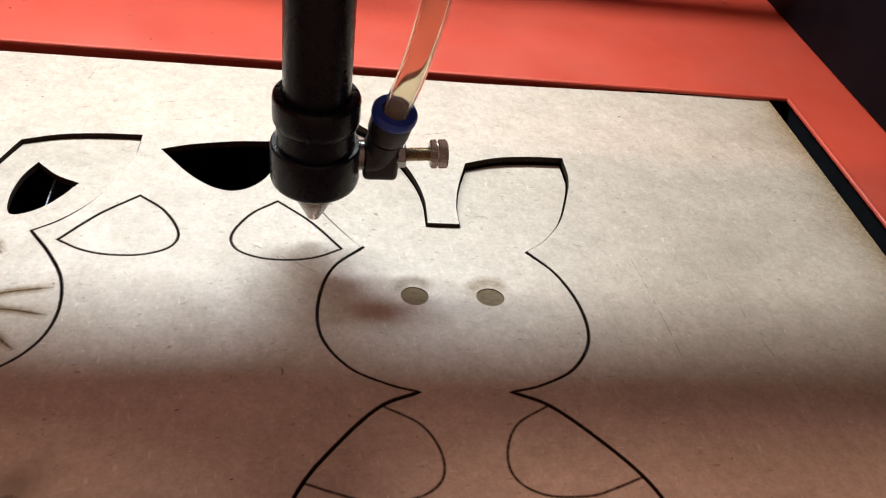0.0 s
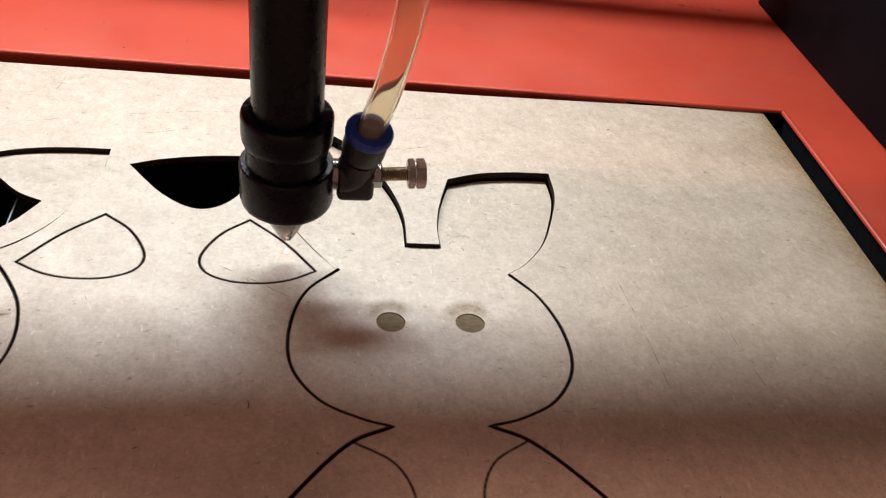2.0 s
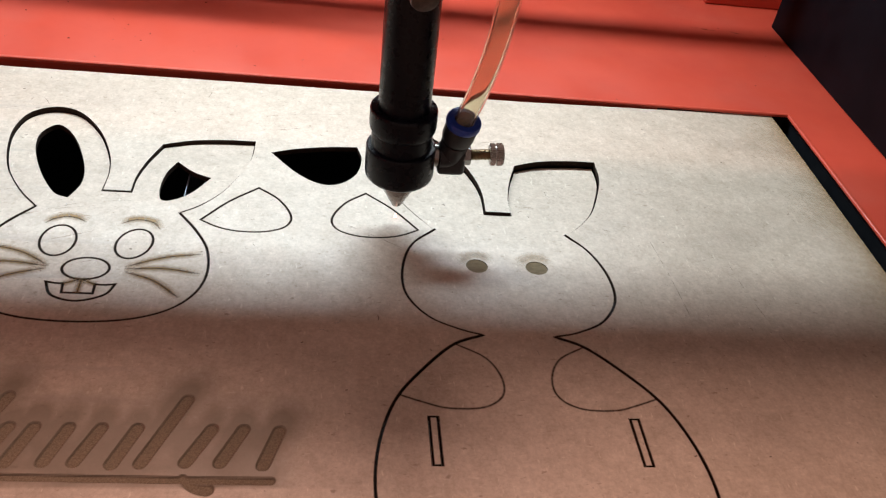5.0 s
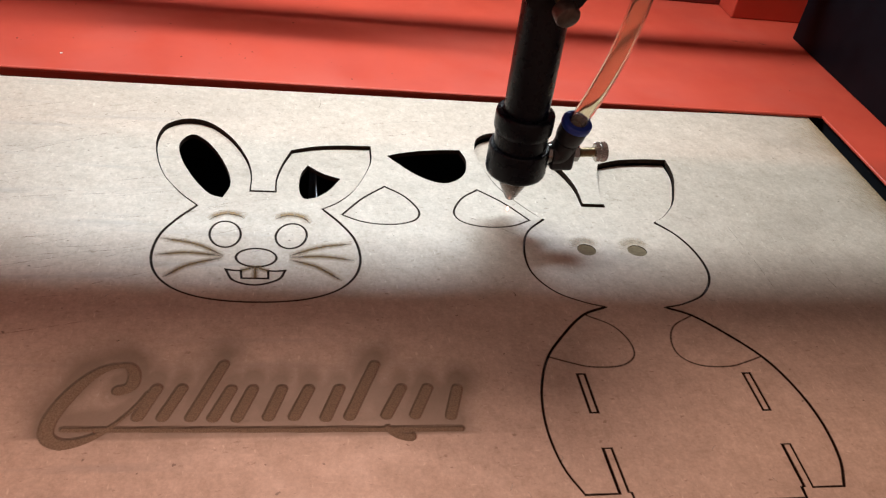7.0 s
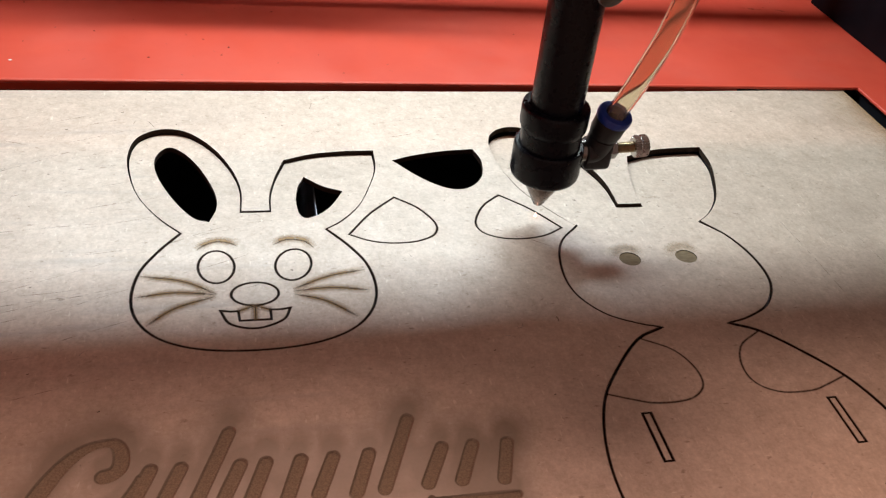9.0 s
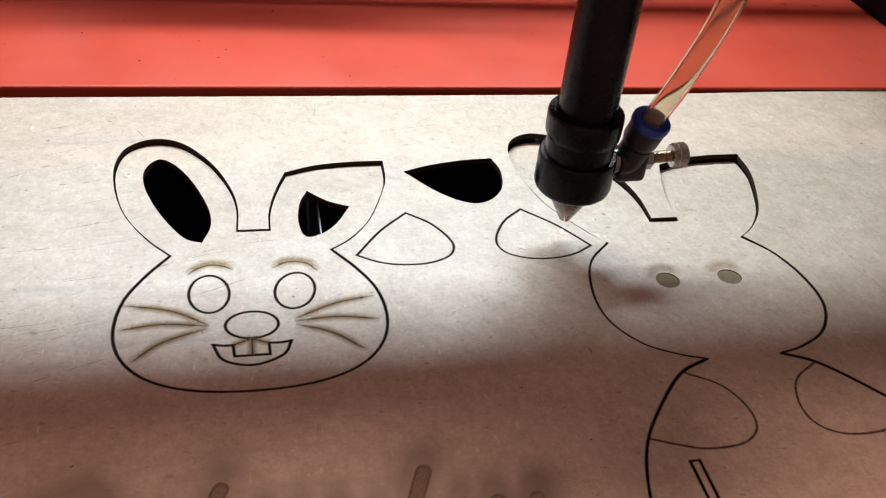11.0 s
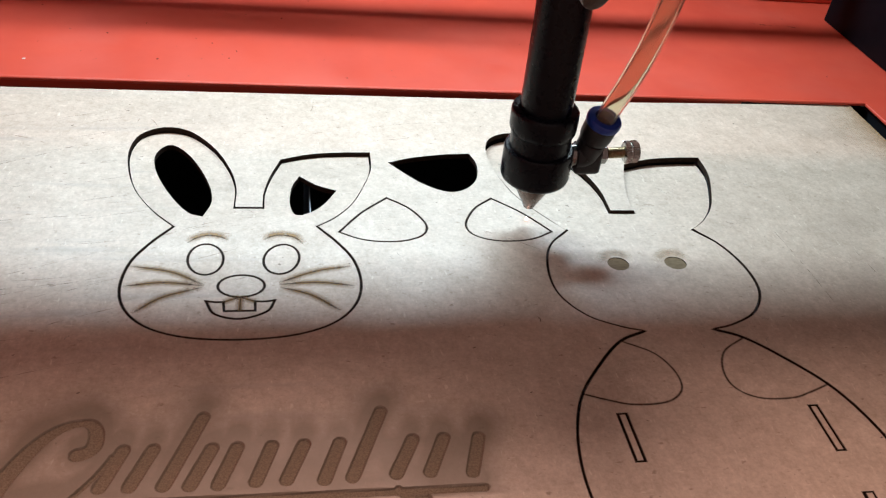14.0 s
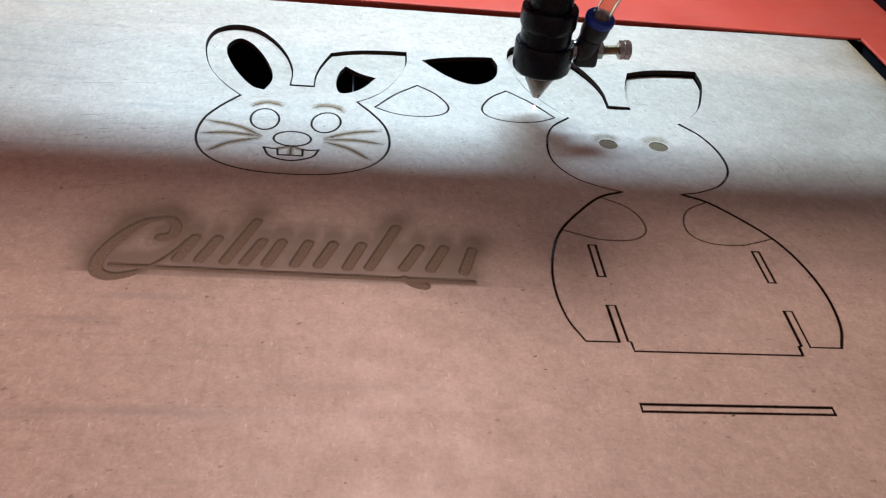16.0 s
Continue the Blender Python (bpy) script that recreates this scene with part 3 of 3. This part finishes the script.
for pts in ([(-330, 20), (-296, 37.4), (-279.3, 46.4), (-259.7, 57.9)], [(-325, 5), (-291.4, 16.2), (-263.2, 25.1)], [(-330, -15), (-285.9, -8.4), (-254.6, -4.9), (-229, -2.6)],
            [(-290, -52), (-262, -40), (-236, -29)], [(-300, -66), (-270, -57), (-234, -47)], [(-262, -80), (-246, -73), (-227.8, -66.3)], [(-232.9, 83.3), (-230, 79), (-228.2, 75)],
            [(-302.5, 66.1), (-294, 63), (-286.8, 60.7)], [(-157.6, 68.5), (-146, 71), (-134.5, 75.4)], [(-300, -112), (-270, -105), (-240, -97)], [(-116, 64), (-100, 67), (-86, 72)],
            [(-120, 78), (-90, 84), (-70, 86)], [(-20, 95), (0, 90), (25, 92)], [(120, -30), (123, -60), (130, -95)]):
    mark("scratch", ribbon(pts, 0.55, 0.05), FAINT, board)
for x, y, r in ((-245.4, 97.9, 0.5), (-270.6, 74.5, 0.6), (-245.3, 91, 0.7), (-218, 78.7, 0.5), (-236, -112, 0.55), (-262, -92, 0.45), (150, 60, 0.6), (172, 12, 0.5), (110, 92, 0.6),
                (-88, -95, 0.55), (-70, -120, 0.5), (-75, -205, 0.7), (-72, -212, 0.5), (95, -150, 0.5), (-20, -215, 0.5), (-2, -233.5, 0.8), (64, -150, 0.6), (130, -190, 0.6)):
    mark("speck", ribbon([(x - r, y - 0.2 * r), (x, y), (x + r, y + 0.5 * r)], 1.3 * r, 0.05, False), THIN, board)

# the thin scored flank of the upright ear, still level with the board
mark("ear_line", ribbon(back_ear([(-33.5, -13.5), (-43, -0.5), (-52.3, 15.5), (-57.6, 33)]), 0.75, 0.05), THIN, board, "thin scored brown ear outline")

# a paint chip on the deck
chip = thing("paint_chip", "small white paint chip lying on the red deck", "paint chip")
part("chip", lathe([(0.0003, 0.0), (0.0012, 0.00005), (0.0013, 0.0003), (0.0005, 0.0005)], 9, Matrix.Translation((-0.3087, 0.1445, 0.0021)) @ Matrix.Diagonal((0.75, 0.5, 0.7, 1))), grained("white_chip", (0.62, 0.58, 0.55), (0.78, 0.75, 0.72), 900, 0.6), chip)


def on_sheet(p, margin=4.0):
    """True where a mark would lie on solid board, clear of the openings and of the engraved panel."""
    for loop in (ear_hole, bent_ear_hole, open_drop, rect(*LOGO)):
        ring = offset(list(loop), margin)
        n = sum((a.y > p.y) != (b.y > p.y) and p.x < (b.x - a.x) * (p.y - a.y) / (b.y - a.y) + a.x for a, b in zip(ring, ring[1:] + ring[:1]))
        if n % 2:
            return False
    return True


# short curled scuffs, scattered
rng = random.Random(21)
for _ in range(46):
    x, y, a, r = rng.uniform(-300, 190), rng.uniform(-260, 108), rng.uniform(0, 3.1), rng.uniform(0.8, 2.6)
    if not on_sheet(Vector((x, y))):
        continue
    u, v = Vector((math.cos(a), math.sin(a))) * r, Vector((-math.sin(a), math.cos(a))) * r * rng.uniform(-0.6, 0.6)
    p = Vector((x, y))
    mark("scuff", ribbon([p - u, p + v, p + u], rng.uniform(0.45, 0.9), 0.05), FAINT, board)

# long rubbed lines where the sheet was dragged, and pale loose fibres
for _ in range(26):
    x, y, a, r = rng.uniform(-320, -235), rng.uniform(-95, 100), radians(rng.uniform(6, 24)), rng.uniform(7, 24)
    if not on_sheet(Vector((x, y)), 8.0):
        continue
    u = Vector((math.cos(a), math.sin(a))) * r
    p = Vector((x, y))
    mark("scratch", ribbon([p - u, p + Vector((0, rng.uniform(-0.8, 0.8))), p + u], rng.uniform(0.35, 0.6), 0.05), FAINT, board)
for _ in range(46):
    x, y, a, r = rng.uniform(-300, 195), rng.uniform(-280, 105), rng.uniform(0, 3.1), rng.uniform(0.7, 2.2)
    if not on_sheet(Vector((x, y))):
        continue
    u, v = Vector((math.cos(a), math.sin(a))) * r, Vector((-math.sin(a), math.cos(a))) * r * rng.uniform(-0.5, 0.5)
    p = Vector((x, y))
    mark("fibre", ribbon([p - u, p + v, p + u], rng.uniform(0.3, 0.6), 0.055), PALE, board)
mark("scuff", ribbon([(191, 245.5), (206, 242.5), (218, 243), (232, 239)], 3.2, 2.05), SCRATCH, red_deck)

# face piece
face = sunk("bunny_face_piece", "fibreboard bunny face with cut ears, slightly dropped", -0.25)
inner = list(face_holes.values())
part("face_sheet", bend(sheet(offset(FACE, -GAP), [ear_hole, bent_ear_hole, *[offset(h, 0.5 if h is face_holes["grin"] else 0.36) for h in inner]], 0, -3), -6, 0.035), (MDF, CHAR), face)
rim(FACE, -GAP - 0.12, 0.04, face, -20)
for hole in inner:
    rim(hole, 0.46, 0.045, face)
    rim(hole, -0.46, 0.045, face)
for key, name in (("eye_left", "eye"), ("eye_right", "eye"), ("nose", "nose"), ("grin", "mouth")):
    part(name, sheet(offset(face_holes[key], -0.36), [], 0, -3), (MDF, CHAR), face)
for a, b in (((-187.9, -64.4), (-181.4, -61.6)), ((-181.4, -61.6), (-175.2, -64.4)), ((-181.2, -61.6), (-181.2, -70))):
    mark("tooth_line", ribbon([a, b], 0.9, 0.06, False), LINE, face)
    mark("tooth_scorch", ribbon([a, b], 4.5, 0.04, False), SCORCH, face)
for pts in ([(-226, -24), (-210, -16), (-190.3, -7.7), (-168.8, -4.6)], [(-226, -44), (-203.3, -37.2), (-177.6, -26.3)], [(-192.1, -54.2), (-180, -49), (-166.8, -45.3)], [(-218, -20), (-200, -13), (-184, -10)]):
    mark("scratch", ribbon(pts, 0.55, 0.05), FAINT, face)
for pts in ([(-205.6, -25.1), (-201.6, -21.2), (-196.9, -19.4), (-192.1, -20.2), (-187.6, -23.1)], [(-172.7, -23.1), (-168.6, -20.2), (-164.3, -19.3), (-158.6, -21), (-154.5, -26.2)]):
    mark("eyebrow", ribbon(pts, 1.05, 0.06), LINE, face, "scorched brown eyebrow line")
    mark("eyebrow_scorch", ribbon(shifted(pts, 0, 0.8), 6.5, 0.04), SCORCH, face)
for pts in ([(-227.8, -40.4), (-210, -45), (-196.6, -53.5)], [(-228.6, -53.6), (-213, -51.7), (-196.2, -54)], [(-223.1, -70.3), (-212.5, -61), (-197, -55)],
            [(-133.9, -42), (-150, -45.4), (-165.5, -52.7)], [(-133.5, -55.4), (-149, -52.8), (-165.5, -53.8)], [(-140.3, -71), (-152, -61), (-165, -55.6)]):
    mark("whisker", ribbon(pts, 1.1, 0.06), LINE, face, "scorched brown whisker line")
    mark("whisker_scorch", ribbon(pts, 5.5, 0.04), SCORCH, face)

# body piece
SLOT = rect(42.4 - 0.1, 45.8, -154.6, -132.2)
slots = [SLOT, [Vector((2 * BODY_X - p.x - 0.0, p.y)) for p in SLOT][::-1]]
eyes = [oval(-8.9, -42.2, 5.2, 4.8), oval(20, -42, 5.4, 4.7)]
body = sunk("bunny_body_piece", "fibreboard bunny body from behind, dropped at its ears", -0.32)
part("body_sheet", bend(sheet(offset(BACK, -GAP), [offset(s, 0.36) for s in slots] + eyes, 0, -3), -26, 0.050), (MDF, CHAR), body)
rim(BACK, -GAP - 0.12, 0.04, body, -44)
for s in slots:
    rim(s, 0.5, 0.045, body)
    part("slot_piece", sheet(offset(s, -0.42), [], 0, -3), (MDF, CHAR), body)
    rim(s, -0.5, 0.045, body)
ENGRAVED_FLOOR = grained("engraved_floor", (0.165, 0.132, 0.082), (0.245, 0.198, 0.128), 900, 0.85, spec=0.2, stretch=(0.3, 1, 1), relief=0.3)
for e, c in zip(eyes, ((-8.9, -42.2), (20, -42))):
    part("engraved_eye", bend(sheet(offset(e, -0.02), [], -0.4, -2.9), -26, 0.050), (ENGRAVED_FLOOR, CHAR), body, "shallow grey-brown engraved dot")
    mark("eye_scorch", ribbon([(c[0] + 6.4 * math.cos(a), c[1] + 1.5 + 6.4 * math.sin(a)) for a in (0.2, 1.0, 1.8, 2.6, 3.3)], 9, 0.04), WHISP, body)
PAW = [(27.5, -93.5), (15.8, -101), (10.6, -111.7), (11.6, -121.4), (20, -127.3), (34, -127.9), (43.5, -125.2), (52.9, -121.6)]
mark("paw_line", ribbon(shifted(PAW, BODY_X), 1.5, 0.06, False), THIN, body, "thin scored brown paw outline")
mark("paw_line", ribbon(mirrored(shifted(PAW, BODY_X), BODY_X), 1.5, 0.06, False), THIN, body, "thin scored brown paw outline")

for name, loop, label in (("leaf_piece", leaf_a, "loose fibreboard leaf-shaped piece in the board"), ("leaf_piece", leaf_b, "loose fibreboard leaf-shaped piece in the board"),
                          ("strip_piece", strip, "narrow fibreboard strip cut out of the board")):
    e = thing(name, label, "cut piece", group="loose cut pieces" if name == "leaf_piece" else "")
    part("piece", sheet(offset(loop, -0.45 if loop is strip else -0.25), [], -0.1, -3.1), (MDF, CHAR), e)
    rim(loop, -0.6 if loop is strip else -0.4, -0.05, e)

# ---- laser head ----
HEAD = Matrix.Translation((HEAD_X * MM, HEAD_Y * MM, 0)) @ Matrix.Rotation(radians(-1.5), 4, "Y")
head = thing("laser_head", "black laser cutting head with copper nozzle over the board", "laser head")
head.matrix_world = HEAD


def mm(profile):
    return [(r * MM, z * MM) for r, z in profile]


part("lens_tube", lathe(mm([(11.8, 62), (11.8, 190)])), BLACK, head, "matt black lens tube", True)
part("upper_ring", lathe(mm([(11.9, 62.6), (14.2, 62.7), (14.9, 62.4), (15.3, 61.7), (15.4, 60.8), (15.4, 54.0), (15.2, 52.4), (14.6, 51.2), (14.1, 50.6), (12.0, 50.4)]), caps=False), BLACK, head, "black locking ring", True)
part("neck", lathe(mm([(14.1, 41), (14.1, 50.8)])), BLACK, head, "", True)
part("lower_ring", lathe(mm([(6.0, 25.2), (13.4, 25.2), (14.9, 25.7), (15.9, 26.8), (16.3, 28.4), (16.3, 41.2), (16.1, 42.1), (15.6, 42.6), (13.8, 42.7)])), BLACK, head, "black nozzle holder with rounded base", True)
nozzle = part("nozzle", lathe(mm([(1.4, 7.8), (1.9, 7.8), (2.4, 8.2), (9.0, 21.4), (9.4, 22.6), (9.4, 25.4), (1.4, 25.4), (1.4, 7.8)]), caps=False), COPPER, head, "conical copper nozzle", True)
part("spark", lathe(mm([(0.1, 0.1), (0.6, 0.25), (0.7, 0.6), (0.35, 1.2), (0.1, 2.2)]), 16), SPARK, head, "bright spark where the laser burns")


def clamp():
    """Block that grips the tube, with its lower corners cut off."""
    bm = bmesh.new()
    pts = [(-16.5, 131), (-13.5, 124), (-10, 122), (8, 122), (12, 124.5), (15.5, 131), (15.5, 196), (-16.5, 196)]
    front = [bm.verts.new((x * MM, -15 * MM, z * MM)) for x, z in pts]
    back = [bm.verts.new((x * MM, 19.5 * MM, z * MM)) for x, z in pts]
    bm.faces.new(front)
    bm.faces.new(back[::-1])
    for k in range(len(pts)):
        j = (k + 1) % len(pts)
        bm.faces.new((front[k], back[k], back[j], front[j]))
    bmesh.ops.recalc_face_normals(bm, faces=bm.faces)
    bmesh.ops.bevel(bm, geom=bm.edges[:], offset=0.0006, segments=2, affect="EDGES")
    return bm


part("clamp_block", clamp(), PLATE, head, "black clamp block with chamfered corners")
# Unseen block added above the clamp to darken the board near the head.
part("shade_block", box(-0.034, 0.034, -0.024, 0.0195, 0.1965, 0.238, 0.002), PLATE, head, "unseen black block on the clamp, added to cast shade")
part("mounting_plate", box(-0.050, 0.047, 0.020, 0.026, 0.1182, 0.268, 0.0008), PLATE, head, "flat black carriage plate")
for x, h, turn in ((-36.7, 0.1292, 25), (33.8, 0.1285, 5)):
    wheel = part("roller", lathe(mm([(8.4, 0), (8.6, 0.4), (8.6, 3.0), (8.2, 3.4)]), 48, along((x * MM, 0.0198, h), (0, -1, 0))), DISC, head, "turned steel roller disc", True)
    part("bolt", lathe(mm([(2.3, 3.4), (2.3, 4.6), (1.9, 5.0)]), 20, along((x * MM, 0.0198, h), (0, -1, 0))), STEEL, wheel, "", True)
    for k in range(4):
        a = radians(turn + 90 * k)
        o = (x * MM + 0.0058 * math.cos(a), 0.0198, h + 0.0058 * math.sin(a))
        # Thin black disc; the dark inside the hole is put in as colour.
        part("hole", lathe(mm([(1.8, 3.3), (1.8, 3.55)]), 20, along(o, (0, -1, 0))), BED, wheel)
part("screw", lathe(mm([(3.2, 0), (3.2, 2.2), (2.7, 2.6)]), 24, along((-0.020, 0.0198, 0.134), (0, -1, 0))), STEEL, head, "small steel screw", True)
for x, z, y in ((-0.8, 143, -26), (0.6, 127.5, -23.5)):
    ridge = [(4.9, 0), (5.6, 0.5), (5.8, 1.2), (5.8, 6.0), (5.4, 7.0), (4.7, 7.4)]
    knob = part("knob", lathe(mm(ridge), 40, along((x * MM, y * MM, z * MM), (0.14, -1, -0.30))), BRONZE, head, "bronzed round thumb screw", True)
    part("shaft", lathe(mm([(2.4, -14), (2.4, 0.5)]), 20, along((x * MM, y * MM, z * MM), (0.14, -1, -0.30))), BRASS, knob, "brass shaft", True)


# air fitting
def tube_along(points, r, seg=28, inner=None, steps=8):
    """A round tube swept along a smooth line of points in millimetres."""
    line = spline(points, steps=steps)
    bm = bmesh.new()

    def shell(radius):
        rings = []
        for i, p in enumerate(line):
            d = (line[min(i + 1, len(line) - 1)] - line[max(i - 1, 0)]).normalized()
            u = d.cross(Vector((0, 1, 0))).normalized()
            v = d.cross(u)
            rings.append([bm.verts.new((p + (u * math.cos(a) + v * math.sin(a)) * radius) * MM) for a in (2 * math.pi * k / seg for k in range(seg))])
        for a, b in zip(rings, rings[1:]):
            for k in range(seg):
                bm.faces.new((a[k], a[(k + 1) % seg], b[(k + 1) % seg], b[k]))
        return rings

    outer = shell(r)
    if inner:
        ins = shell(inner)
        for o, i in ((outer[0], ins[0]), (outer[-1], ins[-1])):
            for k in range(seg):
                bm.faces.new((o[k], o[(k + 1) % seg], i[(k + 1) % seg], i[k]))
    else:
        bm.faces.new(outer[0][::-1])
        bm.faces.new(outer[-1])
    bmesh.ops.recalc_face_normals(bm, faces=bm.faces)
    return bm


fitting = tagged(new("air_fitting"), "black push-in elbow air fitting with blue collar on the laser head", "air fitting")
fitting.matrix_world = HEAD
lean = Vector((0.16, -0.25, 1.0)).normalized()
part("elbow", tube_along([(18.2, 0, 37.5), (20.6, 0, 37.5), (23.0, 0, 38.6), (23.9, -0.5, 41.5), (24.8, -1.6, 46.5)], 6.6), RUBBER, fitting, "black plastic elbow", True)
part("elbow_foot", box(0.0172, 0.0302, -0.0058, 0.0058, 0.0294, 0.0425, 0.0022, 3), RUBBER, fitting, "black plastic elbow base", True)
part("sleeve", lathe(mm([(6.6, -9), (7.3, -6.5), (7.6, -5), (7.6, 1.0), (7.2, 1.5)]), 40, along((0.0264, -0.0028, 0.0545), lean)), RUBBER, fitting, "black sleeve", True)
part("collar", lathe(mm([(7.3, 1.4), (8.0, 1.9), (8.2, 2.8), (8.2, 4.6), (7.7, 5.4), (5.0, 5.6), (4.8, 5.0), (4.8, 1.4), (7.3, 1.4)]), 44, along((0.0264, -0.0028, 0.0545), lean), caps=False), BLUE, fitting, "blue release collar", True)
part("port", lathe(mm([(5.0, 0), (5.6, 0.5), (5.6, 2.4), (5.0, 3.2)]), 32, along((0.0150, 0, 0.0375), (1, 0, 0))), STEEL, fitting, "nickel threaded port", True)
part("hex_nut", lathe(mm([(4.6, 0), (5.0, 0.4), (5.0, 3.6), (4.6, 4.0)]), 6, along((0.0288, -0.0005, 0.0385), (1, 0, 0.06))), STEEL, fitting, "bright hexagonal nut")
part("spindle", lathe(mm([(2.6 if k % 2 else 2.35, 0.5 + 0.35 * k) for k in range(28)]), 24, along((0.0322, -0.0005, 0.0385), (1, 0, 0.06))), BRASS, fitting, "threaded brass spindle")


def knurled():
    m = along((0.0322, -0.0005, 0.0385), (1, 0, 0.06))
    bm = bmesh.new()
    rings = []
    n = 56
    for z, r, d in ((9.6, 3.0, 0), (9.6, 4.6, 0), (10.2, 5.0, 0.35), (12.0, 5.0, 0.35), (12.3, 4.5, 0), (12.7, 4.5, 0), (13.0, 5.0, 0.35), (15.6, 5.0, 0.35), (16.2, 4.5, 0), (16.2, 2.5, 0)):
        rings.append([bm.verts.new(m @ (Vector(((r + (d if k % 2 else -d)) * math.cos(2 * math.pi * k / n), (r + (d if k % 2 else -d)) * math.sin(2 * math.pi * k / n), z)) * MM)) for k in range(n)])
    for a, b in zip(rings, rings[1:]):
        for k in range(n):
            bm.faces.new((a[k], a[(k + 1) % n], b[(k + 1) % n], b[k]))
    bm.faces.new(rings[-1])
    bm.faces.new(rings[0][::-1])
    bmesh.ops.recalc_face_normals(bm, faces=bm.faces)
    return bm


part("thumb_wheel", knurled(), NICKEL, fitting, "knurled nickel thumb wheel")

hose = tagged(new("air_hose"), "clear yellowish plastic air hose plugged into the fitting", "hose")
hose.matrix_world = HEAD
part("tube", tube_along([(26.4, -2.6, 53), (28.2, -5.4, 64), (30.9, -10.4, 79), (33.6, -19.5, 105), (34.2, -27, 131), (33.6, -32, 160), (32.5, -36, 200)], 4.7, 32, 3.5), HOSE, hose, "", True)

# ---- gantry ----
# Out of view; added to cast the soft dark smear on the deck.
loom = thing("shadow_cable", "unseen dark cable shape casting a soft smear on the deck", "cable")
part("cable", tube_along([(-275, 250, 190), (-222, 238, 135), (-168, 230, 108), (-112, 232, 128), (-62, 246, 190)], 9, 16), RUBBER, loom, "", True)
beam = thing("gantry_beam", "black gantry beam carrying the laser head across the bed", "beam")
part("profile", box(-0.52, 0.2600, (HEAD_Y + 26.5) * MM, (HEAD_Y + 125) * MM, 0.166, 0.27, 0.002), PLATE, beam)
